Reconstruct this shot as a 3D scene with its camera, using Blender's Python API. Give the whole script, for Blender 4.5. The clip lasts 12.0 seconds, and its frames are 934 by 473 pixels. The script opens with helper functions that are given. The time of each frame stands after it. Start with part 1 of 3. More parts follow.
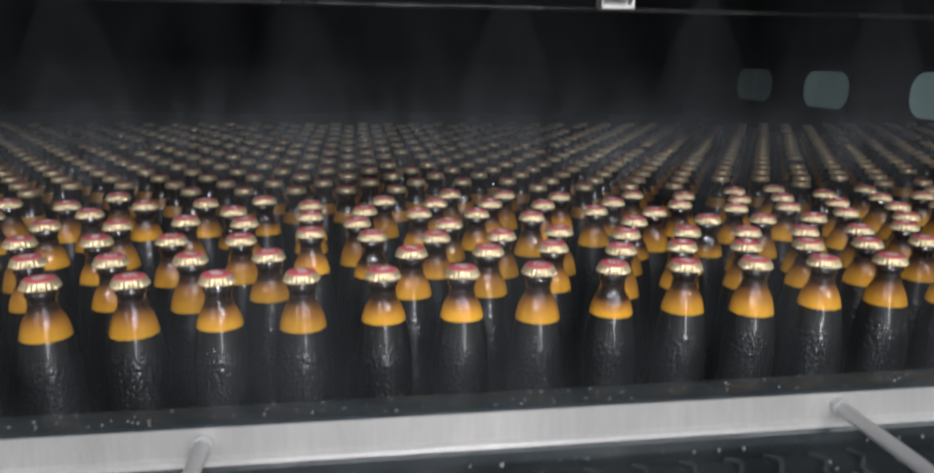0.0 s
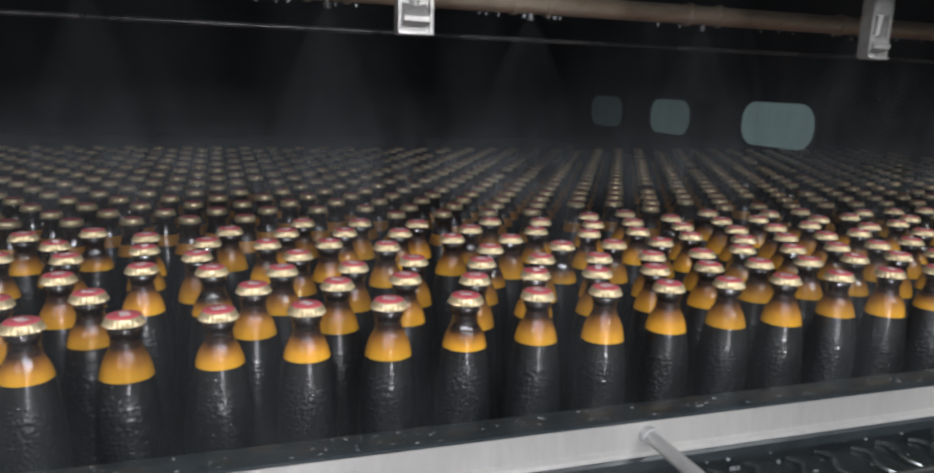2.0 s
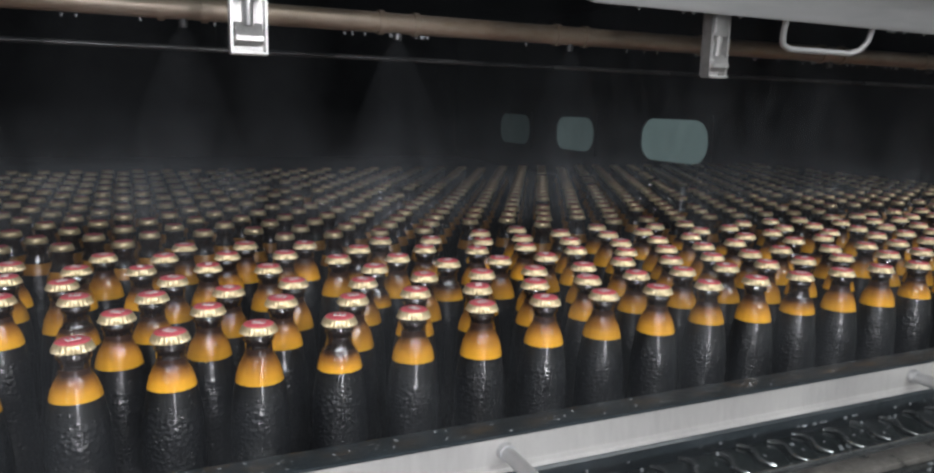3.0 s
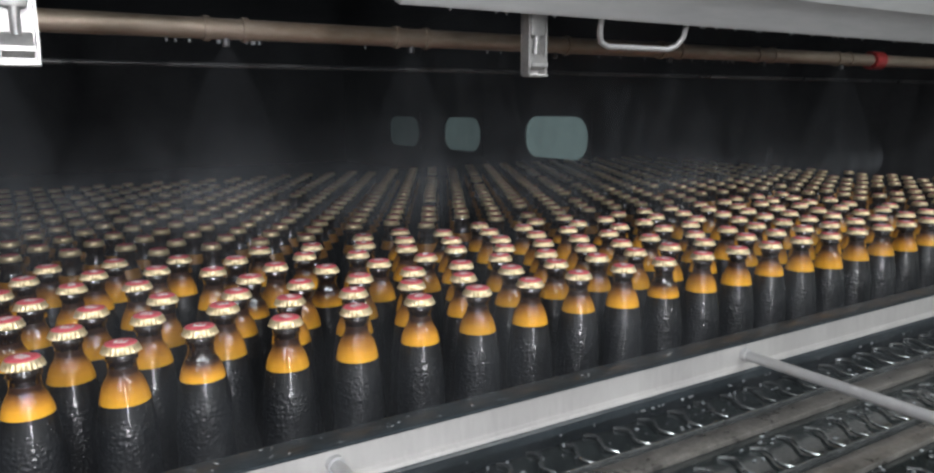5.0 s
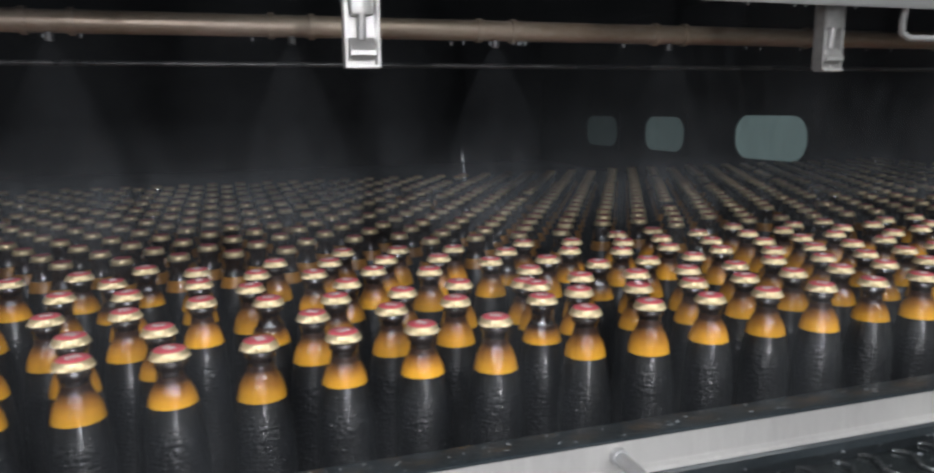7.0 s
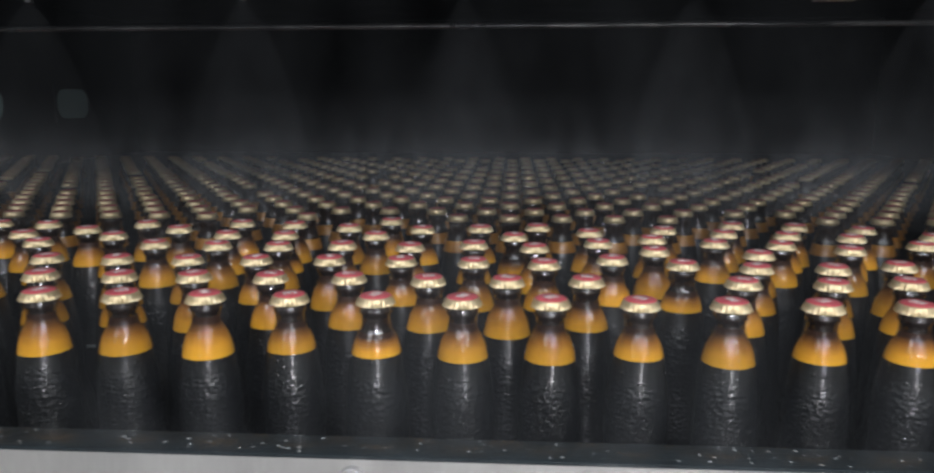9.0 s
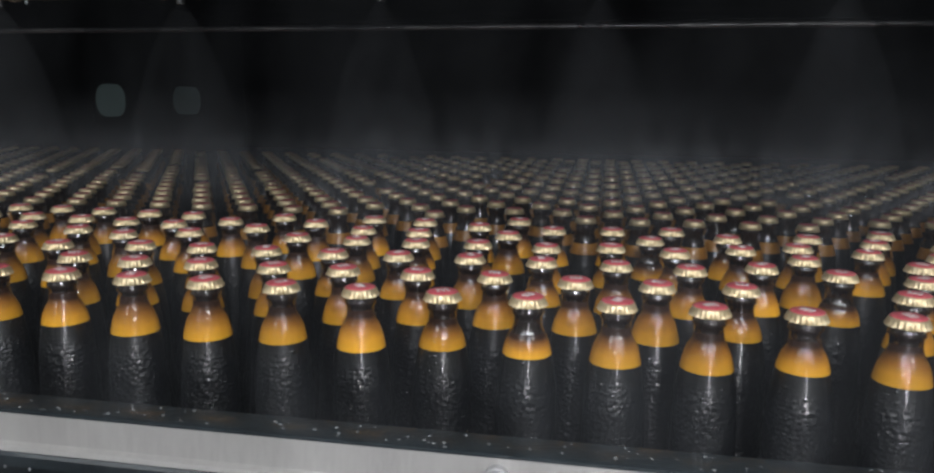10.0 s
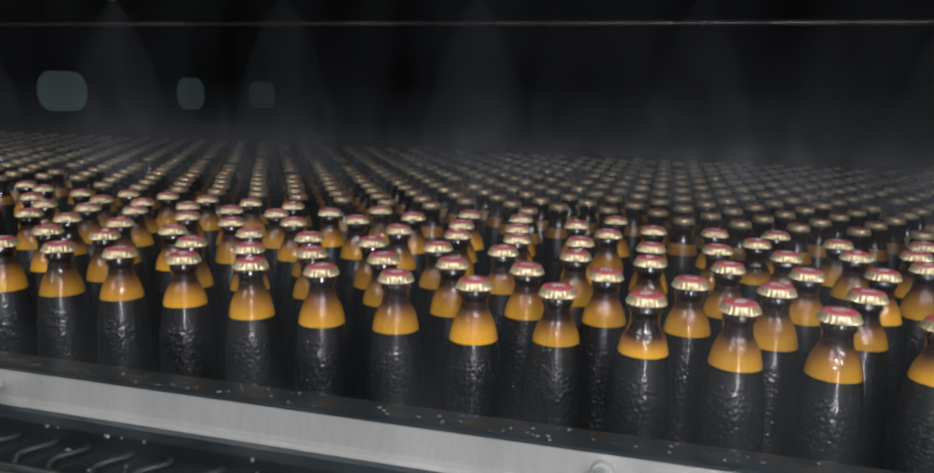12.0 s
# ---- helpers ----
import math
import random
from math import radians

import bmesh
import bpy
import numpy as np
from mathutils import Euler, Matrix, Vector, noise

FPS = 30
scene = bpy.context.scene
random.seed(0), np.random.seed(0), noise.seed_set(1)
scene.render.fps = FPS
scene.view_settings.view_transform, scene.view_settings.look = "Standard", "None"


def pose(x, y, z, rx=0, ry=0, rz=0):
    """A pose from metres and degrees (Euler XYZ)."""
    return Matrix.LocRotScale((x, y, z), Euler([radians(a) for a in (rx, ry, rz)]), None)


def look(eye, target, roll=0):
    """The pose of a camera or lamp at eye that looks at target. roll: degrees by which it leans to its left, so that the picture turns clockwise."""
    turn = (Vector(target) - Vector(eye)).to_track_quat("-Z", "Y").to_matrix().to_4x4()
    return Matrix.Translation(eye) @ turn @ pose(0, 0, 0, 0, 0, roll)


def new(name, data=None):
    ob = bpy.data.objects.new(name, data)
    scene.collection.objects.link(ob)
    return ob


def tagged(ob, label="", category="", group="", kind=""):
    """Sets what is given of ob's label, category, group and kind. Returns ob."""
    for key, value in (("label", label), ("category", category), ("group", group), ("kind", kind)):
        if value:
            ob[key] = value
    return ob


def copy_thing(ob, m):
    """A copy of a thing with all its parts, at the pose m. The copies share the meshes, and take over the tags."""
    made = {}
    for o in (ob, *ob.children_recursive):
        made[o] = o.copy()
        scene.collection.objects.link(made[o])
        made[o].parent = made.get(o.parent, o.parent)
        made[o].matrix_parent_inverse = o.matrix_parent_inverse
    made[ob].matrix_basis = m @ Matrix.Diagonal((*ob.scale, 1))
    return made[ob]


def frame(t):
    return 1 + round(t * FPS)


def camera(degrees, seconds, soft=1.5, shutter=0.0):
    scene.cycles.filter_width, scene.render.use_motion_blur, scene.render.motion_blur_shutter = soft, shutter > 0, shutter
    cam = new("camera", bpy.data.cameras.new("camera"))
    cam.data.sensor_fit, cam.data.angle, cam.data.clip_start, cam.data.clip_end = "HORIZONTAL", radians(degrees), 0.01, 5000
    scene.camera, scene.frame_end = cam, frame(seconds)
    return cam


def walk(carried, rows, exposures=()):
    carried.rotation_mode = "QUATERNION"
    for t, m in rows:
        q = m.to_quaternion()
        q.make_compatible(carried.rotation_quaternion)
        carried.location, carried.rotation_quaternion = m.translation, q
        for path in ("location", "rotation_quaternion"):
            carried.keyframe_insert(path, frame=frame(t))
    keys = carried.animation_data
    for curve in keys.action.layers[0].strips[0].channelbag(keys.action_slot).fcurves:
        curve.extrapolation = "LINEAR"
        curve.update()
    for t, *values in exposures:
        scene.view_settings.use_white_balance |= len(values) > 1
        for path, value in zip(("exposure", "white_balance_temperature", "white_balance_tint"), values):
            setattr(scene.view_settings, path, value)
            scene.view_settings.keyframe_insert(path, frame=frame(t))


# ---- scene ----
cam = camera(63.8, 12.0, soft=2.3, shutter=0.4)
# seconds, x, y, z, yaw, pitch, roll
PATH = [
    (0.0, 0.153, -0.544, 0.155, -8.461, -13.455, -0.762), (0.1, 0.155, -0.543, 0.161, -8.843, -12.594, -0.784), (0.2, 0.161, -0.542, 0.166, -10.091, -11.949, -0.856),
    (0.3, 0.163, -0.541, 0.167, -10.542, -11.733, -0.883), (0.4, 0.167, -0.540, 0.169, -11.514, -11.389, -0.939), (0.5, 0.169, -0.539, 0.170, -11.930, -11.303, -0.963),
    (1.0, 0.173, -0.537, 0.169, -12.777, -11.549, -1.644), (1.5, 0.184, -0.532, 0.162, -14.265, -11.296, -1.568),
    (2.0, 0.207, -0.525, 0.158, -18.126, -11.543, -1.870), (2.5, 0.238, -0.531, 0.157, -21.818, -10.869, -1.521),
    (3.0, 0.256, -0.540, 0.160, -24.258, -9.975, -1.508), (3.5, 0.268, -0.554, 0.161, -26.055, -9.822, -0.857),
    (5.5, 0.321, -0.563, 0.162, -32.520, -9.746, 0.379), (6.0, 0.296, -0.557, 0.162, -28.152, -9.630, -0.164),
    (6.5, 0.268, -0.545, 0.162, -23.009, -9.602, 0.314), (8.5, 0.160, -0.511, 0.139, -1.860, -10.117, -0.146),
    (9.0, 0.147, -0.495, 0.131, 3.599, -10.271, 0.041), (9.5, 0.125, -0.498, 0.131, 7.629, -10.183, 0.228),
    (10.0, 0.108, -0.498, 0.131, 10.372, -10.297, -0.505), (10.5, 0.096, -0.497, 0.133, 11.724, -10.448, -0.747),
    (11.0, 0.086, -0.498, 0.129, 13.242, -10.419, -1.055), (11.5, 0.082, -0.500, 0.129, 13.982, -10.646, -1.025),
    (12.0, 0.078, -0.507, 0.127, 15.117, -10.468, -1.353)]
walk(cam, [(t, pose(x, y, z, 90 + pitch, roll, yaw)) for t, x, y, z, yaw, pitch, roll in PATH],
     exposures=[(0.0, 0.25), (2.0, 0.25), (3.5, 0.44), (5.5, 0.56), (6.5, 0.44), (8.5, 0.14), (12.0, 0.06)])

# ---- light: unseen hall lamps assumed behind the open hatches, and added lamps ----
world = bpy.data.worlds.new("world")
world.use_nodes = True
world.node_tree.nodes["Background"].inputs[0].default_value = (0.75, 0.85, 1.0, 1)
world.node_tree.nodes["Background"].inputs[1].default_value = 0.02
scene.world = world
# the last two are added to light the caps further back
HALL_LAMPS = [(-1.35, -2.5, 1.95, 17), (1.75, -2.5, 1.95, 28), (-2.5, -4.5, 1.55, 4), (3.1, -4.5, 1.55, 6)]  # x, y, z, watts
for lx, ly, lz, watts in HALL_LAMPS:
    lamp = bpy.data.lights.new("tube_light", "AREA")
    lamp.shape, lamp.size, lamp.size_y, lamp.energy = "RECTANGLE", 1.2, 0.16, watts
    lamp.color = (0.95, 0.98, 1.0)
    ob = new("tube_light", lamp)
    ob.matrix_world = look((lx, ly, lz - 0.06), (0.2, 0.2, 0.0))
# ceiling lamps added out of view, for fill and for reflections in the glass
CEILING_FILL = [(-3.0, -3.2), (0.2, -3.6), (3.4, -3.2)]
for lx, ly in CEILING_FILL:
    lamp = bpy.data.lights.new("ceiling_fill_light", "AREA")
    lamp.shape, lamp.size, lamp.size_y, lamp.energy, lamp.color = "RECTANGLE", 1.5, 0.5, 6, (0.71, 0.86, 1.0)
    ob = new("ceiling_fill_light", lamp)
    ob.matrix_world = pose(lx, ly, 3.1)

# an upright tube lamp added out of view, for thin streaks on the bottles
STREAK_LAMP = (0.36, -1.22, 0.38)
lamp = bpy.data.lights.new("added_streak_light", "AREA")
lamp.shape, lamp.size, lamp.size_y, lamp.energy, lamp.color = "RECTANGLE", 0.04, 1.4, 8.0, (0.94, 0.94, 1.0)
ob = new("added_streak_light", lamp)
ob.matrix_world = look(STREAK_LAMP, (0.36, 0.0, 0.33))

# added unseen lamp behind the camera, standing in for a torch near it
ADDED_NEAR_LIGHT = (0.13, -0.62, 0.285)
lamp = bpy.data.lights.new("added_near_light", "AREA")
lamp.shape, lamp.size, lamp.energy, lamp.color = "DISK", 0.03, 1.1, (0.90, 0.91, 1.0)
ob = new("added_near_light", lamp)
ob.matrix_world = look(ADDED_NEAR_LIGHT, (0.25, 0.3, -0.05))


# ---- materials ----
def nodes_of(name):
    m = bpy.data.materials.new(name)
    m.use_nodes = True
    nt = m.node_tree
    return m, nt, nt.nodes["Principled BSDF"]


def node(nt, kind, **inputs):
    n = nt.nodes.new(kind)
    for key, value in inputs.items():
        n.inputs[key.replace("_", " ")].default_value = value
    return n


def surface(name, base, other, rough=0.5, metal=0.0, scale=30.0, fine=300.0, bump=0.15, depth=0.001, coat=0.0,
            rough_spread=0.15, stretch=(1, 1, 1), vary=0.0):
    """A painted, metal or plastic surface: two colours mottled at two scales, uneven gloss and fine relief."""
    m, nt, bsdf = nodes_of(name)
    tc = node(nt, "ShaderNodeTexCoord")
    mp = node(nt, "ShaderNodeMapping")
    mp.inputs["Scale"].default_value = stretch
    nt.links.new(tc.outputs["Object"], mp.inputs["Vector"])
    big = node(nt, "ShaderNodeTexNoise", Scale=scale, Detail=6.0, Roughness=0.6)
    small = node(nt, "ShaderNodeTexNoise", Scale=fine, Detail=3.0, Roughness=0.6)
    for n in (big, small):
        nt.links.new(mp.outputs["Vector"], n.inputs["Vector"])
    both = node(nt, "ShaderNodeMath")
    both.operation = "MULTIPLY_ADD"
    both.inputs[1].default_value = 0.35
    nt.links.new(small.outputs["Fac"], both.inputs[0])
    nt.links.new(big.outputs["Fac"], both.inputs[2])
    ramp = node(nt, "ShaderNodeValToRGB")
    ramp.color_ramp.elements[0].position, ramp.color_ramp.elements[1].position = 0.5, 0.85
    ramp.color_ramp.elements[0].color, ramp.color_ramp.elements[1].color = (*base, 1), (*other, 1)
    nt.links.new(both.outputs[0], ramp.inputs["Fac"])
    colour = ramp.outputs["Color"]
    if vary:
        info = node(nt, "ShaderNodeObjectInfo")
        hsv = node(nt, "ShaderNodeHueSaturation")
        rng = node(nt, "ShaderNodeMapRange")
        rng.inputs["To Min"].default_value, rng.inputs["To Max"].default_value = 1 - vary, 1 + vary
        nt.links.new(info.outputs["Random"], rng.inputs["Value"])
        nt.links.new(rng.outputs["Result"], hsv.inputs["Value"])
        nt.links.new(colour, hsv.inputs["Color"])
        colour = hsv.outputs["Color"]
    nt.links.new(colour, bsdf.inputs["Base Color"])
    rr = node(nt, "ShaderNodeMapRange")
    rr.inputs["To Min"].default_value, rr.inputs["To Max"].default_value = max(0.03, rough - rough_spread), min(1, rough + rough_spread)
    nt.links.new(big.outputs["Fac"], rr.inputs["Value"])
    nt.links.new(rr.outputs["Result"], bsdf.inputs["Roughness"])
    bsdf.inputs["Metallic"].default_value = metal
    bsdf.inputs["Coat Weight"].default_value = coat
    bsdf.inputs["Coat Roughness"].default_value = 0.06
    bp = node(nt, "ShaderNodeBump", Strength=bump, Distance=depth)
    nt.links.new(both.outputs[0], bp.inputs["Height"])
    nt.links.new(bp.outputs["Normal"], bsdf.inputs["Normal"])
    return m


def running_water(nt, tc, info, normal=None, strength=0.2):
    """A film of water running down the glass: flat ripples one above the other, different on every bottle."""
    off = node(nt, "ShaderNodeVectorMath")
    off.operation = "SCALE"
    off.inputs["Scale"].default_value = 7.0
    nt.links.new(info.outputs["Random"], off.inputs[0])
    add = node(nt, "ShaderNodeVectorMath")
    nt.links.new(tc.outputs["Object"], add.inputs[0])
    nt.links.new(off.outputs[0], add.inputs[1])
    mp = node(nt, "ShaderNodeMapping")
    mp.inputs["Scale"].default_value = (45, 45, 260)
    nt.links.new(add.outputs[0], mp.inputs["Vector"])
    ripple = node(nt, "ShaderNodeTexNoise", Scale=1.0, Detail=2.5, Roughness=0.55)
    nt.links.new(mp.outputs["Vector"], ripple.inputs["Vector"])
    bp = node(nt, "ShaderNodeBump", Strength=strength, Distance=0.0035)
    nt.links.new(ripple.outputs["Fac"], bp.inputs["Height"])
    if normal is not None:
        nt.links.new(normal, bp.inputs["Normal"])
    return bp.outputs["Normal"]


def wet_glass(name, base, other, blister, coat_rough, gloss=(0.2, 0.45), sparse=0.72):
    """Dark bottle glass: fine embossing, a film of condensed water and scattered larger drops."""
    m, nt, bsdf = nodes_of(name)
    tc = node(nt, "ShaderNodeTexCoord")
    info = node(nt, "ShaderNodeObjectInfo")
    add = node(nt, "ShaderNodeVectorMath")
    off = node(nt, "ShaderNodeVectorMath")
    off.operation = "SCALE"
    off.inputs["Scale"].default_value = 3.0
    nt.links.new(info.outputs["Random"], off.inputs[0])
    nt.links.new(tc.outputs["Object"], add.inputs[0])
    nt.links.new(off.outputs[0], add.inputs[1])
    drops = node(nt, "ShaderNodeTexVoronoi", Scale=260.0, Randomness=1.0)
    relief = node(nt, "ShaderNodeTexVoronoi", Scale=300.0, Randomness=0.8)
    relief.feature = "SMOOTH_F1"
    relief.inputs["Smoothness"].default_value = 0.6
    film = node(nt, "ShaderNodeTexNoise", Scale=38.0, Detail=4.0, Roughness=0.6)
    for n in (drops, relief, film):
        nt.links.new(add.outputs[0], n.inputs["Vector"])
    size = node(nt, "ShaderNodeMapRange")
    size.inputs["From Min"].default_value, size.inputs["From Max"].default_value = 0.35, 0.0
    nt.links.new(drops.outputs["Distance"], size.inputs["Value"])
    pick = node(nt, "ShaderNodeSeparateColor")
    nt.links.new(drops.outputs["Color"], pick.inputs[0])
    keep = node(nt, "ShaderNodeMath")
    keep.operation = "GREATER_THAN"
    keep.inputs[1].default_value = sparse
    nt.links.new(pick.outputs[0], keep.inputs[0])
    bead = node(nt, "ShaderNodeMath")
    bead.operation = "MULTIPLY"
    nt.links.new(size.outputs["Result"], bead.inputs[0])
    nt.links.new(keep.outputs[0], bead.inputs[1])
    sep = node(nt, "ShaderNodeSeparateXYZ")
    nt.links.new(tc.outputs["Object"], sep.inputs[0])
    shoulder = node(nt, "ShaderNodeMapRange")  # the embossing begins below the shoulder
    shoulder.interpolation_type = "SMOOTHSTEP"
    shoulder.inputs["From Min"].default_value, shoulder.inputs["From Max"].default_value = -0.046, -0.062
    nt.links.new(sep.outputs["Z"], shoulder.inputs["Value"])
    emboss = node(nt, "ShaderNodeMath")
    emboss.operation = "MULTIPLY"
    nt.links.new(relief.outputs["Distance"], emboss.inputs[0])
    nt.links.new(shoulder.outputs["Result"], emboss.inputs[1])
    total = node(nt, "ShaderNodeMath")
    total.operation = "MULTIPLY_ADD"
    total.inputs[1].default_value = 1.0
    nt.links.new(emboss.outputs[0], total.inputs[0])
    nt.links.new(bead.outputs[0], total.inputs[2])
    bp = node(nt, "ShaderNodeBump", Strength=blister, Distance=0.0013)
    nt.links.new(total.outputs[0], bp.inputs["Height"])
    nt.links.new(bp.outputs["Normal"], bsdf.inputs["Normal"])
    soft = node(nt, "ShaderNodeBump", Strength=blister * 0.5, Distance=0.0013)
    nt.links.new(total.outputs[0], soft.inputs["Height"])
    nt.links.new(running_water(nt, tc, info, soft.outputs["Normal"]), bsdf.inputs["Coat Normal"])
    mix = node(nt, "ShaderNodeMix")
    mix.data_type = "RGBA"
    mix.inputs["A"].default_value, mix.inputs["B"].default_value = (*base, 1), (*other, 1)
    frost = node(nt, "ShaderNodeMath")
    frost.operation = "MULTIPLY"
    nt.links.new(film.outputs["Fac"], frost.inputs[0])
    nt.links.new(shoulder.outputs["Result"], frost.inputs[1])
    nt.links.new(frost.outputs[0], mix.inputs["Factor"])
    nt.links.new(mix.outputs["Result"], bsdf.inputs["Base Color"])
    rr = node(nt, "ShaderNodeMapRange")
    rr.inputs["To Min"].default_value, rr.inputs["To Max"].default_value = gloss
    nt.links.new(film.outputs["Fac"], rr.inputs["Value"])
    nt.links.new(rr.outputs["Result"], bsdf.inputs["Roughness"])
    bsdf.inputs["Coat Weight"].default_value = 1.0
    bsdf.inputs["Coat IOR"].default_value = 1.6
    bsdf.inputs["Specular IOR Level"].default_value = 0.5
    bsdf.inputs["Coat Roughness"].default_value = coat_rough
    return m


def glowing_pane(name, colour, strength):
    m, nt, bsdf = nodes_of(name)
    tc = node(nt, "ShaderNodeTexCoord")
    grime = node(nt, "ShaderNodeTexNoise", Scale=7.0, Detail=6.0)
    nt.links.new(tc.outputs["Object"], grime.inputs["Vector"])
    ramp = node(nt, "ShaderNodeValToRGB")
    ramp.color_ramp.elements[0].color = (*[c * 0.55 for c in colour], 1)
    ramp.color_ramp.elements[1].color = (*colour, 1)
    nt.links.new(grime.outputs["Fac"], ramp.inputs["Fac"])
    nt.links.new(ramp.outputs["Color"], bsdf.inputs["Emission Color"])
    bsdf.inputs["Emission Strength"].default_value = strength
    bsdf.inputs["Base Color"].default_value = (0.2, 0.24, 0.24, 1)
    bsdf.inputs["Roughness"].default_value = 0.35
    return m


def thin_spray(name, opacity, colour=(0.78, 0.83, 0.88), fades="", high=0.62):
    """Fine water spray, steam and the haze veil: hardly anything of the light is caught."""
    m, nt, bsdf = nodes_of(name)
    tc = node(nt, "ShaderNodeTexCoord")
    mp = node(nt, "ShaderNodeMapping")
    mp.inputs["Scale"].default_value = (1, 1, 0.35)
    cloud = node(nt, "ShaderNodeTexNoise", Scale=28.0, Detail=4.0)
    nt.links.new(tc.outputs["Object"], mp.inputs["Vector"])
    nt.links.new(mp.outputs["Vector"], cloud.inputs["Vector"])
    rr = node(nt, "ShaderNodeMapRange")
    rr.inputs["From Min"].default_value, rr.inputs["From Max"].default_value = 0.3, 0.75
    rr.inputs["To Min"].default_value, rr.inputs["To Max"].default_value = opacity * 0.2, opacity
    nt.links.new(cloud.outputs["Fac"], rr.inputs["Value"])
    alpha = rr.outputs["Result"]
    if fades:  # thins out at its upper and lower rim, and towards one end
        sep = node(nt, "ShaderNodeSeparateXYZ")
        nt.links.new(tc.outputs["Generated"], sep.inputs[0])
        ramp = node(nt, "ShaderNodeValToRGB")
        e = ramp.color_ramp.elements
        e[0].position, e[0].color = 0.0, (0, 0, 0, 1)
        e[1].position, e[1].color = 1.0, (0, 0, 0, 1)
        for at, v in ((0.24, 1.0), (0.42, 0.8), (high, 0.28)):
            k = e.new(at)
            k.color = (v, v, v, 1)
        nt.links.new(sep.outputs["Z"], ramp.inputs["Fac"])
        side = node(nt, "ShaderNodeMapRange")
        side.interpolation_type = "SMOOTHSTEP"
        side.inputs["From Max"].default_value = 0.3
        nt.links.new(sep.outputs[fades], side.inputs["Value"])
        thin = node(nt, "ShaderNodeMath")
        thin.operation = "MULTIPLY"
        nt.links.new(alpha, thin.inputs[0])
        nt.links.new(side.outputs["Result"], thin.inputs[1])
        alpha = thin.outputs[0]
        mul = node(nt, "ShaderNodeMath")
        mul.operation = "MULTIPLY"
        nt.links.new(alpha, mul.inputs[0])
        nt.links.new(ramp.outputs["Color"], mul.inputs[1])
        alpha = mul.outputs[0]
    nt.links.new(alpha, bsdf.inputs["Alpha"])
    bsdf.inputs["Base Color"].default_value = (*colour, 1)
    bsdf.inputs["Roughness"].default_value = 1.0
    bsdf.inputs["Specular IOR Level"].default_value = 0.0
    return m


def water_drop(name):
    m, nt, bsdf = nodes_of(name)
    bsdf.inputs["Base Color"].default_value = (0.8, 0.85, 0.87, 1)
    bsdf.inputs["Roughness"].default_value = 0.04
    bsdf.inputs["Transmission Weight"].default_value = 0.7
    bsdf.inputs["IOR"].default_value = 1.33
    return m


GLASS = wet_glass("wet_dark_glass", (0.0008, 0.001, 0.0015), (0.003, 0.004, 0.006), 0.8, 0.05, (0.34, 0.48), 0.66)
NECK = wet_glass("amber_neck_glass", (0.010, 0.0035, 0.0015), (0.030, 0.010, 0.004), 0.05, 0.05, (0.06, 0.2), 0.95)


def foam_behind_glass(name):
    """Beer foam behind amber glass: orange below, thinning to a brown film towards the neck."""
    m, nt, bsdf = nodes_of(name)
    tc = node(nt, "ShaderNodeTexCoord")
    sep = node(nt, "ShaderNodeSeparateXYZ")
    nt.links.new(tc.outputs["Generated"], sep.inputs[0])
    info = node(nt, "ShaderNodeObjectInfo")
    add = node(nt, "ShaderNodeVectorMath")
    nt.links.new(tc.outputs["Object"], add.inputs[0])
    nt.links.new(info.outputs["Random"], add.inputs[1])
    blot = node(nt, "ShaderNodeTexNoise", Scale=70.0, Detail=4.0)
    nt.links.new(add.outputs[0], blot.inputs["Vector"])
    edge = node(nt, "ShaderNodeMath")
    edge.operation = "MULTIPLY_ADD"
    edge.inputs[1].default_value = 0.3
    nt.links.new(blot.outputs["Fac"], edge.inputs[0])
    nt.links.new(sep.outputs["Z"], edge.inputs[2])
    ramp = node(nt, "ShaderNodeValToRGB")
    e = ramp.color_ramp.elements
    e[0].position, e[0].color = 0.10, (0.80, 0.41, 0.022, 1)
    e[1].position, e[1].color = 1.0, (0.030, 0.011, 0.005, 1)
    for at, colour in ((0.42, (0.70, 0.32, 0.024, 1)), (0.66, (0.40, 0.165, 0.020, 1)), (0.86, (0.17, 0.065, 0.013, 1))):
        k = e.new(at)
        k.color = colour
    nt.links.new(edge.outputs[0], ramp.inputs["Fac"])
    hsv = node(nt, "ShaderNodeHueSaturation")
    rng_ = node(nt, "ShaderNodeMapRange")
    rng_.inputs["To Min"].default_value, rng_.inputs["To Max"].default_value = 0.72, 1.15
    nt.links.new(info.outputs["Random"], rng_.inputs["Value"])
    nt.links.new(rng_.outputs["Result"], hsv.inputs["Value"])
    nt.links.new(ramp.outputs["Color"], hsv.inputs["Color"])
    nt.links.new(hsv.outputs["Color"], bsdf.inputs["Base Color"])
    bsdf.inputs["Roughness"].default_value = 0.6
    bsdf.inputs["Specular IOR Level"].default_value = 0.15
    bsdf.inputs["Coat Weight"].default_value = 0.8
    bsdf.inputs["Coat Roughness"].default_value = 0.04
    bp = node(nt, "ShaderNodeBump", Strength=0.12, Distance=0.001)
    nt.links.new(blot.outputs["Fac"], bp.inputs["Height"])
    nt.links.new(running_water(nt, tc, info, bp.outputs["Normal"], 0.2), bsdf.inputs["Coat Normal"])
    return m


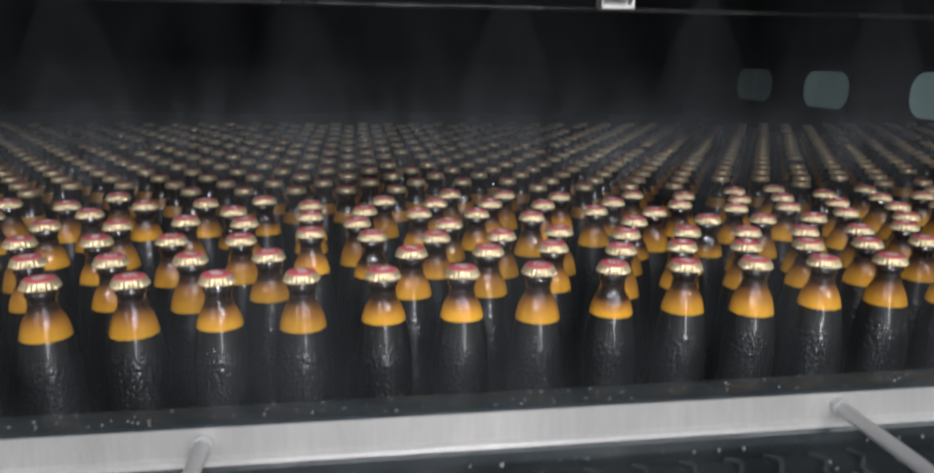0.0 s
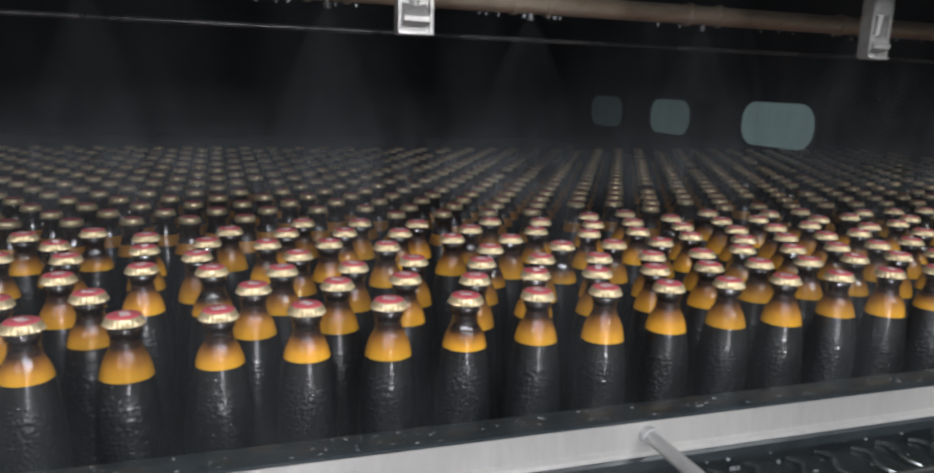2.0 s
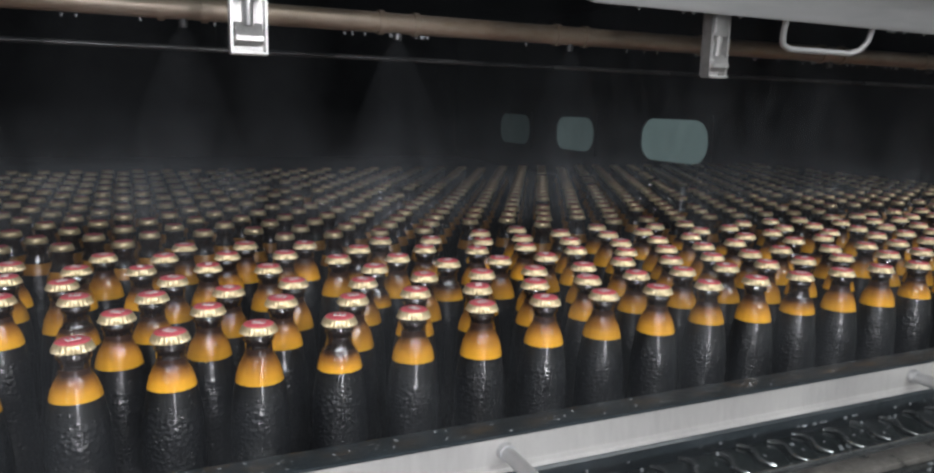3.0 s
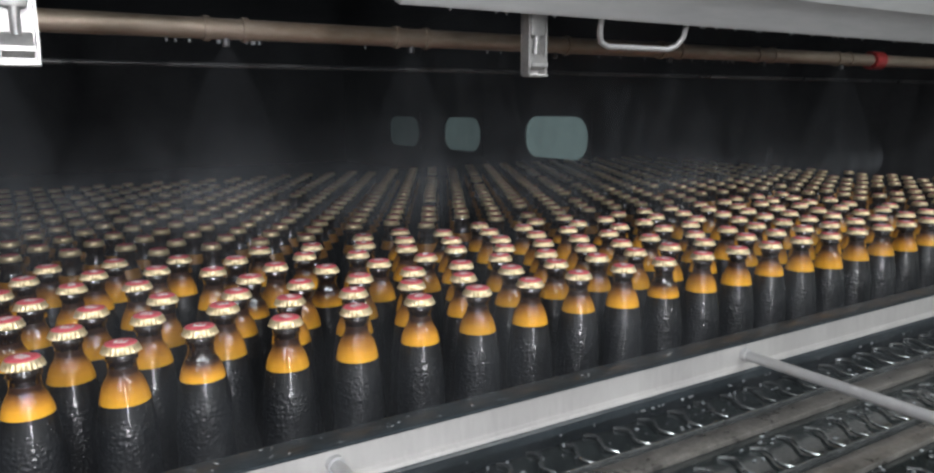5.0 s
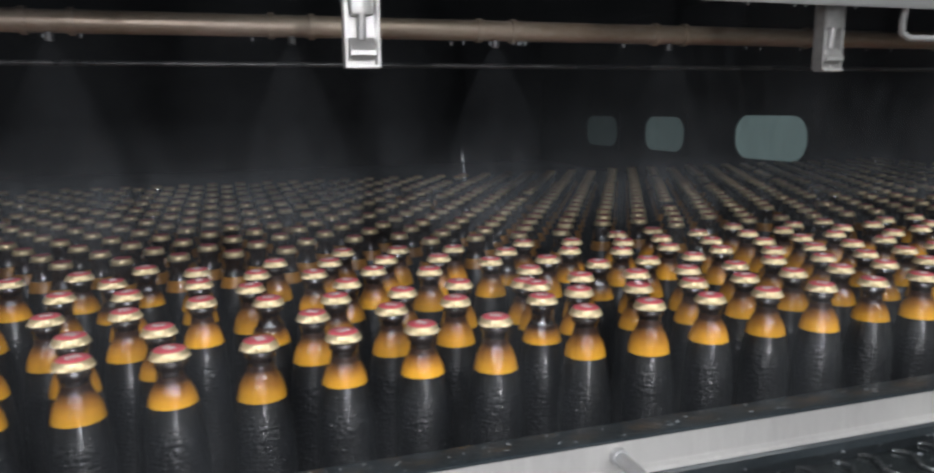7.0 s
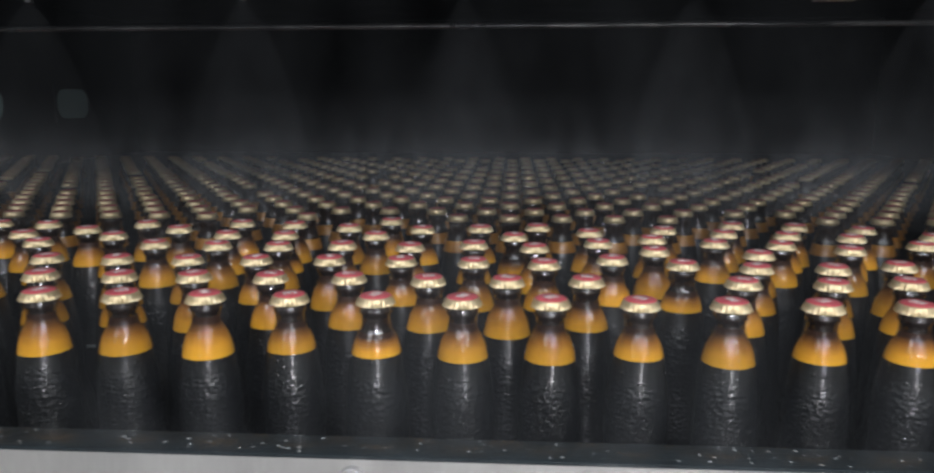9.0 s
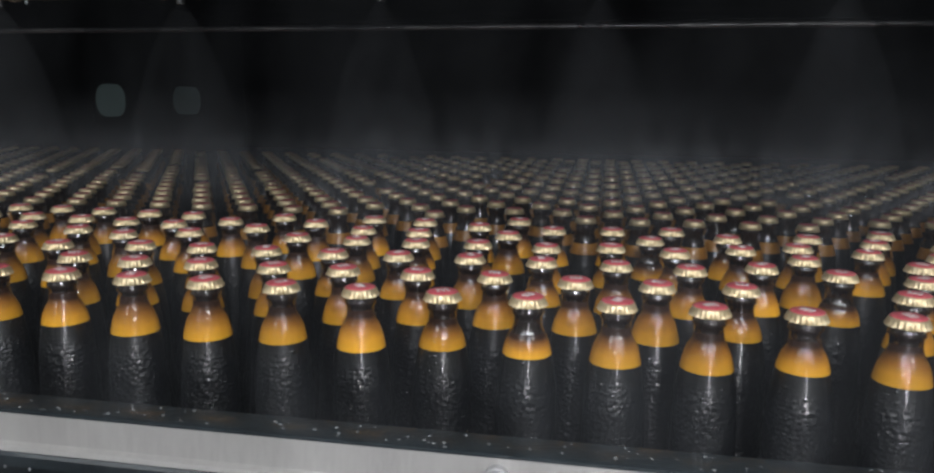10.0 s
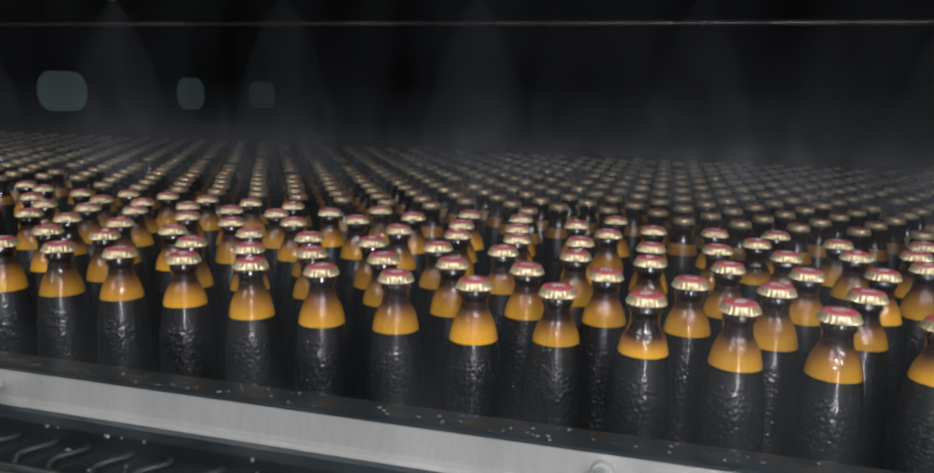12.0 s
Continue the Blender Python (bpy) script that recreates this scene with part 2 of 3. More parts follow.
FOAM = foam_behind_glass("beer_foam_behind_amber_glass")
FAR_FOAM = surface("beer_foam_far", (0.30, 0.125, 0.016), (0.42, 0.19, 0.022), 0.4, 0, 60, 700, 0.05, 0.0005, 0.5)
GOLD = surface("brushed_gold_cap_metal", (0.66, 0.52, 0.29), (0.82, 0.70, 0.46), 0.42, 0.6, 150, 900, 0.1, 0.0003)
RED = surface("red_cap_print", (0.76, 0.10, 0.13), (0.86, 0.19, 0.22), 0.36, 0.0, 120, 900, 0.05, 0.0003, 0.5)
WHITE = surface("white_cap_print", (0.75, 0.70, 0.68), (0.82, 0.78, 0.75), 0.35, 0.0, 120, 900, 0.05, 0.0003, 0.4)
SATIN = surface("satin_stainless_steel", (0.48, 0.48, 0.485), (0.62, 0.615, 0.61), 0.45, 0.4, 14, 260, 0.12, 0.0006, 0.0, 0.12, (0.25, 1, 1))
# upright paler streaks in the colour imitate reflections on the rail
FACE = surface("steel_with_painted_reflections", (0.49, 0.475, 0.46), (0.62, 0.605, 0.58), 0.42, 0.4, 11, 260, 0.2, 0.0008, 0.0, 0.15, (1, 1, 0.16))
HATCH = surface("brushed_hatch_steel", (0.36, 0.36, 0.355), (0.50, 0.495, 0.485), 0.45, 0.45, 5, 120, 0.12, 0.0006, 0.0, 0.12, (0.15, 1, 1))
WET_STEEL = surface("wet_dark_steel", (0.008, 0.013, 0.016), (0.026, 0.036, 0.042), 0.38, 0.0, 22, 240, 0.9, 0.002, 0.3, 0.15)
# very dark base colour with slight mottling
TUNNEL = surface("dark_tunnel_steel", (0.026, 0.027, 0.029), (0.055, 0.057, 0.06), 0.5, 0.3, 3.5, 60, 0.25, 0.002)
PIPE = surface("rust_stained_pipe", (0.30, 0.22, 0.15), (0.46, 0.39, 0.31), 0.38, 0.5, 18, 220, 0.25, 0.0008, 0, 0.15, (0.3, 1, 1))
GREY_PIPE = surface("grey_wet_pipe", (0.05, 0.05, 0.05), (0.16, 0.16, 0.16), 0.35, 0.5, 18, 220, 0.25, 0.0008)
LATCH = surface("bright_latch_steel", (0.40, 0.395, 0.385), (0.58, 0.57, 0.55), 0.36, 0.7, 60, 500, 0.15, 0.0005)
BELT = surface("dark_conveyor_plastic", (0.018, 0.019, 0.02), (0.04, 0.042, 0.045), 0.3, 0, 30, 300, 0.3, 0.001, 0.4)
WIRE = surface("wet_wire_steel", (0.26, 0.28, 0.28), (0.44, 0.46, 0.46), 0.22, 0.8, 60, 500, 0.15, 0.0005)
STRIP = surface("wet_grey_strip", (0.09, 0.085, 0.078), (0.32, 0.30, 0.27), 0.3, 0.3, 25, 260, 0.4, 0.001, 0.4)
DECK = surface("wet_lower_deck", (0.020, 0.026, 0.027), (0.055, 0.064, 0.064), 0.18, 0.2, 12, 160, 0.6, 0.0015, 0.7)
HALL_FLOOR = surface("grey_hall_floor", (0.22, 0.22, 0.21), (0.32, 0.31, 0.30), 0.5, 0, 2, 60, 0.2, 0.002)
HALL_WALL = surface("pale_hall_wall", (0.55, 0.56, 0.55), (0.66, 0.66, 0.64), 0.7, 0, 1.2, 40, 0.15, 0.002)
PANES = [glowing_pane("milky_window_pane", (0.46, 0.66, 0.66), g) for g in (0.17, 0.085, 0.028, 0.05, 0.035, 0.015)]
TUBE = glowing_pane("lamp_tube", (1.0, 0.96, 0.9), 3.0)
RED_LENS = surface("red_plastic", (0.42, 0.03, 0.03), (0.5, 0.05, 0.05), 0.3, 0, 60, 400, 0.1, 0.0005)
SPRAY = thin_spray("water_spray", 0.014)
HAZE_VEIL = thin_spray("thin_haze_veil", 0.030, fades="X")
SIDE_STEAM = thin_spray("drifting_steam", 0.24, fades="Y", high=0.85)
DENSE_STEAM = thin_spray("denser_steam", 0.155, fades="X")
WATER = water_drop("water_drop")


# ---- mesh helpers ----
def mesh_of(name, bm, mats):
    me = bpy.data.meshes.new(name)
    bm.normal_update()
    bm.to_mesh(me)
    bm.free()
    for m in mats if isinstance(mats, (list, tuple)) else [mats]:
        me.materials.append(m)
    return me


def smooth(me, angle=40):
    for p in me.polygons:
        p.use_smooth = True
    me.set_sharp_from_angle(angle=radians(angle))
    return me


def part(name, bm, material, parent=None, label="", angle=40):
    """Links a bmesh as one mesh object under a thing or a part."""
    me = smooth(mesh_of(name, bm, material), angle)
    ob = new(name, me)
    ob.parent = parent
    if label:
        tagged(ob, label)
    return ob


def box(bm, x0, x1, y0, y1, z0, z1, bevel=0.0):
    r = bmesh.ops.create_cube(bm, size=1.0, matrix=Matrix.Translation(((x0 + x1) / 2, (y0 + y1) / 2, (z0 + z1) / 2))
                              @ Matrix.Diagonal((x1 - x0, y1 - y0, z1 - z0, 1)))
    if bevel:
        edges = {e for v in r["verts"] for e in v.link_edges}
        bmesh.ops.bevel(bm, geom=list(edges), offset=bevel, segments=2, affect="EDGES", profile=0.5)
    return bm


def lathe(bm, profile, seg=24, wave=None, top=False, bottom=False):
    """Turns (radius, z) pairs, from the top down, round the z axis. wave(i, angle): added to the radius of ring i."""
    rings = []
    for i, (r, z) in enumerate(profile):
        ring = []
        for k in range(seg):
            a = 2 * math.pi * k / seg
            rr = r + (wave(i, a) if wave else 0)
            ring.append(bm.verts.new((rr * math.cos(a), rr * math.sin(a), z)))
        rings.append(ring)
    for u, d in zip(rings, rings[1:]):
        for k in range(seg):
            n = (k + 1) % seg
            bm.faces.new((u[k], d[k], d[n], u[n]))
    if top:
        bm.faces.new(rings[0])
    if bottom:
        bm.faces.new(list(reversed(rings[-1])))
    return bm


def tube(bm, points, radius, seg=12, close=True):
    """A round bar along the points."""
    pts = [Vector(p) for p in points]
    rings = []
    side = None
    for i, p in enumerate(pts):
        d = (pts[min(i + 1, len(pts) - 1)] - pts[max(i - 1, 0)]).normalized()
        if side is None:
            side = d.orthogonal().normalized()
        side = (side - d * side.dot(d)).normalized()
        up = d.cross(side)
        rings.append([bm.verts.new(p + radius * (math.cos(2 * math.pi * k / seg) * side + math.sin(2 * math.pi * k / seg) * up)) for k in range(seg)])
    for u, v in zip(rings, rings[1:]):
        for k in range(seg):
            n = (k + 1) % seg
            bm.faces.new((u[k], u[n], v[n], v[k]))
    if close:
        bm.faces.new(list(reversed(rings[0])))
        bm.faces.new(rings[-1])
    return bm


def prism(bm, outline, x0, x1):
    """A profile of (y, z) pairs drawn out along x."""
    a = [bm.verts.new((x0, y, z)) for y, z in outline]
    b = [bm.verts.new((x1, y, z)) for y, z in outline]
    n = len(outline)
    for k in range(n):
        bm.faces.new((a[k], a[(k + 1) % n], b[(k + 1) % n], b[k]))
    bm.faces.new(list(reversed(a)))
    bm.faces.new(b)
    bmesh.ops.recalc_face_normals(bm, faces=bm.faces)
    return bm


def thing(name, label, category, group="", kind=""):
    return tagged(new(name), label, category, group, kind)


def structure(name, bm, material, label, angle=40):
    return tagged(part(name, bm, material, None, "", angle), label, "", "", "structure")


# ---- the tunnel: z = 0 is the top of the bottle caps, y = 0 the front row ----
X_LEFT, X_RIGHT, Y_BACK, Z_TOP, Z_BELT = -2.3, 2.35, 4.3, 0.62, -0.187
structure("floor", box(bmesh.new(), -5, 5, -5, 5, -1.3, -1.2), HALL_FLOOR, "grey concrete floor of the bottling hall")
structure("wall_south", box(bmesh.new(), -5, 5, -5.1, -5, -1.2, 3.2), HALL_WALL, "pale painted hall wall")
structure("wall_west", box(bmesh.new(), -5.1, -5, -5, 0, -1.2, 3.2), HALL_WALL, "pale painted hall wall")
structure("wall_east", box(bmesh.new(), 5, 5.1, -5, 0, -1.2, 3.2), HALL_WALL, "pale painted hall wall")
structure("ceiling", box(bmesh.new(), -5.1, 5.1, -5.1, 0, 3.2, 3.3), HALL_WALL, "pale hall ceiling")
structure("tunnel_back_wall", box(bmesh.new(), X_LEFT, X_RIGHT, Y_BACK, Y_BACK + 0.02, -0.6, Z_TOP), TUNNEL, "dark mottled steel back wall of the tunnel")
structure("tunnel_roof", box(bmesh.new(), X_LEFT, X_RIGHT, -0.02, Y_BACK, Z_TOP, Z_TOP + 0.02), TUNNEL, "dark mottled steel roof of the tunnel")
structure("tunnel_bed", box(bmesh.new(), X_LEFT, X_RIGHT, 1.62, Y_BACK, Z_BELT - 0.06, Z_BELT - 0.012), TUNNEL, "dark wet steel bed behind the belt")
structure("conveyor_belt", box(bmesh.new(), X_LEFT, X_RIGHT, -0.0342, 1.62, Z_BELT - 0.02, Z_BELT), BELT, "dark wet conveyor belt under the bottles")


def end_wall(name, x0, x1, panes):
    """A wall across the tunnel with windows: the wall is built round the openings."""
    bm = bmesh.new()
    za, zb = panes[0][2], panes[0][3]
    ys = [-0.02] + [v for p in sorted(panes) for v in p[:2]] + [Y_BACK]
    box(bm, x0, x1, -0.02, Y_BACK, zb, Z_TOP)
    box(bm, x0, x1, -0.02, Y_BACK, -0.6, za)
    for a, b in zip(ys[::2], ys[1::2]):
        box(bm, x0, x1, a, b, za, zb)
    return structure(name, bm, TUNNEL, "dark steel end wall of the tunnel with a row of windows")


def rounded(y0, y1, z0, z1, r, n=6):
    out = []
    for cy, cz, a0 in ((y1 - r, z1 - r, 0), (y0 + r, z1 - r, 90), (y0 + r, z0 + r, 180), (y1 - r, z0 + r, 270)):
        for k in range(n + 1):
            a = radians(a0 + 90 * k / n)
            out.append((cy + r * math.cos(a), cz + r * math.sin(a)))
    return out


def window(name, x, y0, y1, z0, z1, glass, toward, label):
    """A rounded window: a frame plate with a rounded hole in the wall's opening, and a milky pane behind it."""
    w = tagged(new(name), label, "", "", "structure")
    bm = bmesh.new()
    inner = rounded(y0 + 0.006, y1 - 0.006, z0 + 0.006, z1 - 0.006, min(0.08, (z1 - z0) * 0.43))
    outer = rounded(y0 - 0.012, y1 + 0.012, z0 - 0.012, z1 + 0.012, 0.002)
    for xa in (x, x + toward * 0.006):
        for loop in (inner, outer):
            for y, z in loop:
                bm.verts.new((xa, y, z))
    bm.verts.ensure_lookup_table()
    n = len(inner)
    for k in range(n):
        m = (k + 1) % n
        v = bm.verts
        bm.faces.new((v[k], v[m], v[n + m], v[n + k]))
        bm.faces.new((v[2 * n + k], v[3 * n + k], v[3 * n + m], v[2 * n + m]))
        bm.faces.new((v[k], v[2 * n + k], v[2 * n + m], v[m]))
        bm.faces.new((v[n + k], v[n + m], v[3 * n + m], v[3 * n + k]))
    bmesh.ops.recalc_face_normals(bm, faces=bm.faces)
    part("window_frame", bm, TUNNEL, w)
    part("pane", box(bmesh.new(), x - toward * 0.012, x - toward * 0.006, y0, y1, z0, z1), glass, w)
    return w


RIGHT_PANES = [(1.77, 2.21, -0.062, 0.128), (2.57, 2.94, -0.062, 0.118), (3.21, 3.60, -0.062, 0.118)]
LEFT_PANES = [(1.90, 2.18, 0.03, 0.20), (2.76, 3.01, 0.03, 0.20), (3.42, 3.74, 0.03, 0.20)]
end_wall("tunnel_end_wall_east", X_RIGHT, X_RIGHT + 0.03, RIGHT_PANES)
end_wall("tunnel_end_wall_west", X_LEFT - 0.03, X_LEFT, LEFT_PANES)
for i, p in enumerate(RIGHT_PANES):
    window("window_%d" % (i + 1), X_RIGHT - 0.002, *p, PANES[i], -1, "milky greenish rounded window in the end wall")
for i, p in enumerate(LEFT_PANES):
    window("window_%d" % (i + 4), X_LEFT + 0.002, *p, PANES[i + 3], 1, "dim milky rounded window in the end wall")

# ---- assumed hall lamps and added lamps, behind the camera ----
for lx, ly, lz, watts in HALL_LAMPS:
    t = thing("tube_lamp", "long white tube lamp assumed in the unseen hall", "lamp", "hall lamps")
    t.location = (lx, ly, lz)
    part("housing", box(bmesh.new(), -0.65, 0.65, -0.09, 0.09, 0.0, 0.06, 0.008), HALL_WALL, t)
    part("tube", tube(bmesh.new(), [(-0.6, 0.03, 0.01), (0.6, 0.03, 0.01)], 0.014), TUBE, t)
    for sx in (-0.5, 0.5):
        part("hanger", tube(bmesh.new(), [(sx, 0, 0.055), (sx, 0, 3.2 - lz)], 0.004, 6), GREY_PIPE, t)

# body of the lamp added close behind the camera
t = thing("work_lamp", "added unseen round lamp on a thin stand behind the camera", "lamp")
t.matrix_world = pose(ADDED_NEAR_LIGHT[0], ADDED_NEAR_LIGHT[1] - 0.012, ADDED_NEAR_LIGHT[2])
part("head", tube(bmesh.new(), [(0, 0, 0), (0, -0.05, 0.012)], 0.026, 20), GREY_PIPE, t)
part("stand", tube(bmesh.new(), [(0, -0.03, -0.02), (0, -0.03, -1.2 - ADDED_NEAR_LIGHT[2])], 0.006, 10), GREY_PIPE, t)
part("foot", tube(bmesh.new(), [(0, -0.03, -1.199 - ADDED_NEAR_LIGHT[2]), (0, -0.03, -1.18 - ADDED_NEAR_LIGHT[2])], 0.11, 24), GREY_PIPE, t)
# body of the upright lamp added for the streaks
t = thing("standing_lamp", "added unseen upright tube lamp that streaks the bottles with light", "lamp")
t.matrix_world = pose(STREAK_LAMP[0], STREAK_LAMP[1] - 0.02, 0)
part("housing", box(bmesh.new(), -0.04, 0.04, -0.05, -0.005, STREAK_LAMP[2] - 0.74, STREAK_LAMP[2] + 0.74, 0.006), HALL_WALL, t)
part("tube", tube(bmesh.new(), [(0, 0.006, STREAK_LAMP[2] - 0.7), (0, 0.006, STREAK_LAMP[2] + 0.7)], 0.010), TUBE, t)
part("stand", tube(bmesh.new(), [(0, -0.03, STREAK_LAMP[2] - 0.735), (0, -0.03, -1.19)], 0.012, 12), GREY_PIPE, t)
part("foot", tube(bmesh.new(), [(0, -0.03, -1.199), (0, -0.03, -1.18)], 0.16, 24), GREY_PIPE, t)
for lx, ly in CEILING_FILL:
    t = thing("ceiling_lamp", "added unseen flat ceiling lamp that fills the hall with light", "lamp", "ceiling lamps")
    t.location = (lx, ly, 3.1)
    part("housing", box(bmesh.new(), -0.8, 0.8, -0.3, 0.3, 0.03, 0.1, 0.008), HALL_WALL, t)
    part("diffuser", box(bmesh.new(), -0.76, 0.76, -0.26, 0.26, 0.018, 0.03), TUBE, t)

# ---- the side rail in front of the bottles, with its cross bars ----
rail = thing("side_rail", "pale satin steel side rail with a dark wet top flange", "rail")
X0, X1 = -2.28, 2.33
part("top_flange", prism(bmesh.new(), [(-0.056, -0.081), (-0.056, -0.079), (-0.0575, -0.0772), (-0.083, -0.0755), (-0.0855, -0.0765), (-0.0855, -0.0785), (-0.060, -0.0815)], X0, X1), WET_STEEL, rail, "dark wet steel flange with water beads")
part("web", box(bmesh.new(), X0, X1, -0.0385, -0.0345, -0.19, -0.115), WET_STEEL, rail)
part("face_plate", prism(bmesh.new(), [(-0.0815, -0.0789), (-0.0852, -0.0789), (-0.0862, -0.0985), (-0.0895, -0.1005), (-0.0905, -0.1035), (-0.0815, -0.1035)], X0, X1), FACE, rail, "pale steel face with reflections painted in as streaks")
part("bottom_lip", prism(bmesh.new(), [(-0.080, -0.1039), (-0.0908, -0.1039), (-0.0925, -0.106), (-0.092, -0.1135), (-0.088, -0.1145), (-0.080, -0.112)], X0, X1), WET_STEEL, rail)
BAR_X = [-1.727, -1.282, -0.837, -0.392, 0.053, 0.498, 0.943, 1.388, 1.833]
for bx in BAR_X:
    bar = thing("cross_bar", "round grey steel cross bar welded to the side rail", "bar", "cross bars")
    bar.location = (bx, -0.0872, -0.0885)
    part("rod", tube(bmesh.new(), [(0, 0.0, 0), (0, -0.2, -0.002), (0, -0.42, -0.004)], 0.0052, 14), SATIN, bar)
    part("collar", tube(bmesh.new(), [(0, 0.001, 0), (0, -0.004, 0)], 0.0068, 16), SATIN, bar)

# ---- the lower deck seen below the rail ----
LOWER = -0.152
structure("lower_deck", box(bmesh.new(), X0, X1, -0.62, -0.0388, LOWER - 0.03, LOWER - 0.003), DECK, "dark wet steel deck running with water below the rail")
structure("apron", box(bmesh.new(), X0, X1, -0.66, -0.62, -1.2, LOWER), HALL_WALL, "pale machine side below the deck")
for yy in (-0.115, -0.215, -0.315):
    s = thing("deck_strip", "flat wet grey steel strip of the lower deck", "strip", "deck strips")
    part("strip", box(bmesh.new(), X0, X1, yy - 0.012, yy + 0.012, LOWER - 0.003, LOWER + 0.003, 0.0012), STRIP, s)
    part("edge", box(bmesh.new(), X0, X1, yy + 0.019, yy + 0.022, LOWER - 0.003, LOWER + 0.004, 0.0008), WIRE, s)


def wave_wire(length):
    pts = []
    for k in range(15):
        u = k / 14
        pts.append((0.006 * math.sin(2 * math.pi * u), -length * (u - 0.5), 0.001 + 0.0022 * math.sin(math.pi * u)))
    return tube(bmesh.new(), pts, 0.0019, 6)


wire_mesh = smooth(mesh_of("wire", wave_wire(0.046), WIRE))
for yy in (-0.063, -0.165, -0.265):
    n = 0
    x = -1.1
    while x < 1.9:
        w = tagged(new("wire", wire_mesh), "wavy wet steel wire lying across the lower deck", "wire", "deck wires")
        w.matrix_world = pose(x + 0.004 * math.sin(n * 7.1), yy + 0.002 * math.sin(n * 3.3), LOWER - 0.002, 0, 0, 6 * math.sin(n * 5.7))
        x += 0.0375 + 0.003 * math.sin(n * 2.9)
        n += 1

# water beads on the flange and the deck, and drips under the rail's lip
wet = random.Random(21)
bm = bmesh.new()
for k in range(1500):
    x = wet.uniform(-1.2, 1.9)
    if k % 4 == 0:
        y = wet.uniform(-0.083, -0.059)
        z = -0.0772 + (y + 0.0575) * -0.067
    else:
        y, z = wet.uniform(-0.30, -0.05), LOWER - 0.0025
    r = wet.uniform(0.0005, 0.0013) if k % 4 == 0 else wet.uniform(0.0006, 0.0024)
    bmesh.ops.create_icosphere(bm, subdivisions=1, radius=r, matrix=pose(x, y, z) @ Matrix.Diagonal((wet.uniform(0.8, 1.8), 1, 0.6, 1)))
for k in range(110):
    x = wet.uniform(-1.2, 1.9)
    r = wet.uniform(0.0008, 0.0018)
    bmesh.ops.create_icosphere(bm, subdivisions=1, radius=r, matrix=pose(x, -0.0895, -0.1145 - r * 0.6) @ Matrix.Diagonal((1, 1, wet.uniform(1.2, 2.4), 1)))
beads = part("water_beads", bm, WATER, None, "", 180)
tagged(beads, "clear water beads on the rail and the deck", "water", "", "stuff")


# ---- hatches over the opening ----
def hatch(x0, x1, z_edge, handle_x, latch_x, label):
    h = thing("hatch", label, "hatch", "raised hatches")
    part("panel", prism(bmesh.new(), [(-0.061, z_edge), (-0.058, z_edge - 0.003), (-0.050, z_edge), (-0.050, z_edge + 0.022), (-0.066, z_edge + 0.03), (-0.10, z_edge + 0.62), (-0.112, z_edge + 0.62), (-0.079, z_edge + 0.026), (-0.064, z_edge + 0.013)], x0, x1), HATCH, h)
    part("handle", tube(bmesh.new(), [(handle_x[0] - 0.004, -0.047, z_edge + 0.01), (handle_x[0] - 0.003, -0.042, z_edge - 0.012), (handle_x[0] + 0.002, -0.038, z_edge - 0.020),
                                      (handle_x[0] + 0.012, -0.036, z_edge - 0.0235), (handle_x[1] - 0.012, -0.036, z_edge - 0.0235), (handle_x[1] - 0.002, -0.038, z_edge - 0.020),
                                      (handle_x[1] + 0.003, -0.042, z_edge - 0.012), (handle_x[1] + 0.004, -0.047, z_edge + 0.01)], 0.0027, 10), HATCH, h, "round steel pull handle")
    a, b = latch_x
    zl = min(z_edge - 0.05, 0.189) if z_edge < 0.3 else z_edge - 0.05
    latch = part("latch", box(box(box(bmesh.new(), a, b, -0.028, -0.0265, zl, z_edge + 0.03), a, a + 0.0016, -0.038, -0.0285, zl, z_edge + 0.03), b - 0.0016, b, -0.038, -0.0285, zl, z_edge + 0.03), LATCH, h, "bright steel latch channel")
    mid = (a + b) / 2
    part("hook", prism(bmesh.new(), [(-0.029, zl + 0.004), (-0.041, zl + 0.007), (-0.041, zl + 0.010), (-0.034, zl + 0.018), (-0.029, zl + 0.019)], mid - 0.0085, mid + 0.0085), LATCH, latch)
    part("pin", tube(bmesh.new(), [(mid, -0.034, zl + 0.017), (mid, -0.036, zl + 0.033)], 0.003, 10), LATCH, latch)
    part("clasp", box(bmesh.new(), mid - 0.0075, mid + 0.0075, -0.039, -0.031, zl + 0.032, z_edge + 0.012, 0.0025), LATCH, latch)
    part("foot", box(bmesh.new(), a, b, -0.040, -0.0285, zl - 0.0015, zl + 0.0005, 0.0005), LATCH, latch)
    return h


hatch(0.572, 1.47, 0.239, (0.781, 0.881), (0.703, 0.7225), "raised pale steel hatch panel with handle and latch")
hatch(-0.24, 0.452, 0.262, (0.150, 0.258), (0.319, 0.342), "raised pale steel hatch panel with handle and latch")
# the outer two are added out of view, set high so light reaches deeper
hatch(1.49, 2.33, 0.42, (1.86, 1.96), (1.74, 1.764), "added unseen hatch panel, set high to let lamp light in")
hatch(-2.28, -0.26, 0.45, (-1.20, -1.10), (-1.0, -0.976), "added unseen hatch panel, set high to let lamp light in")

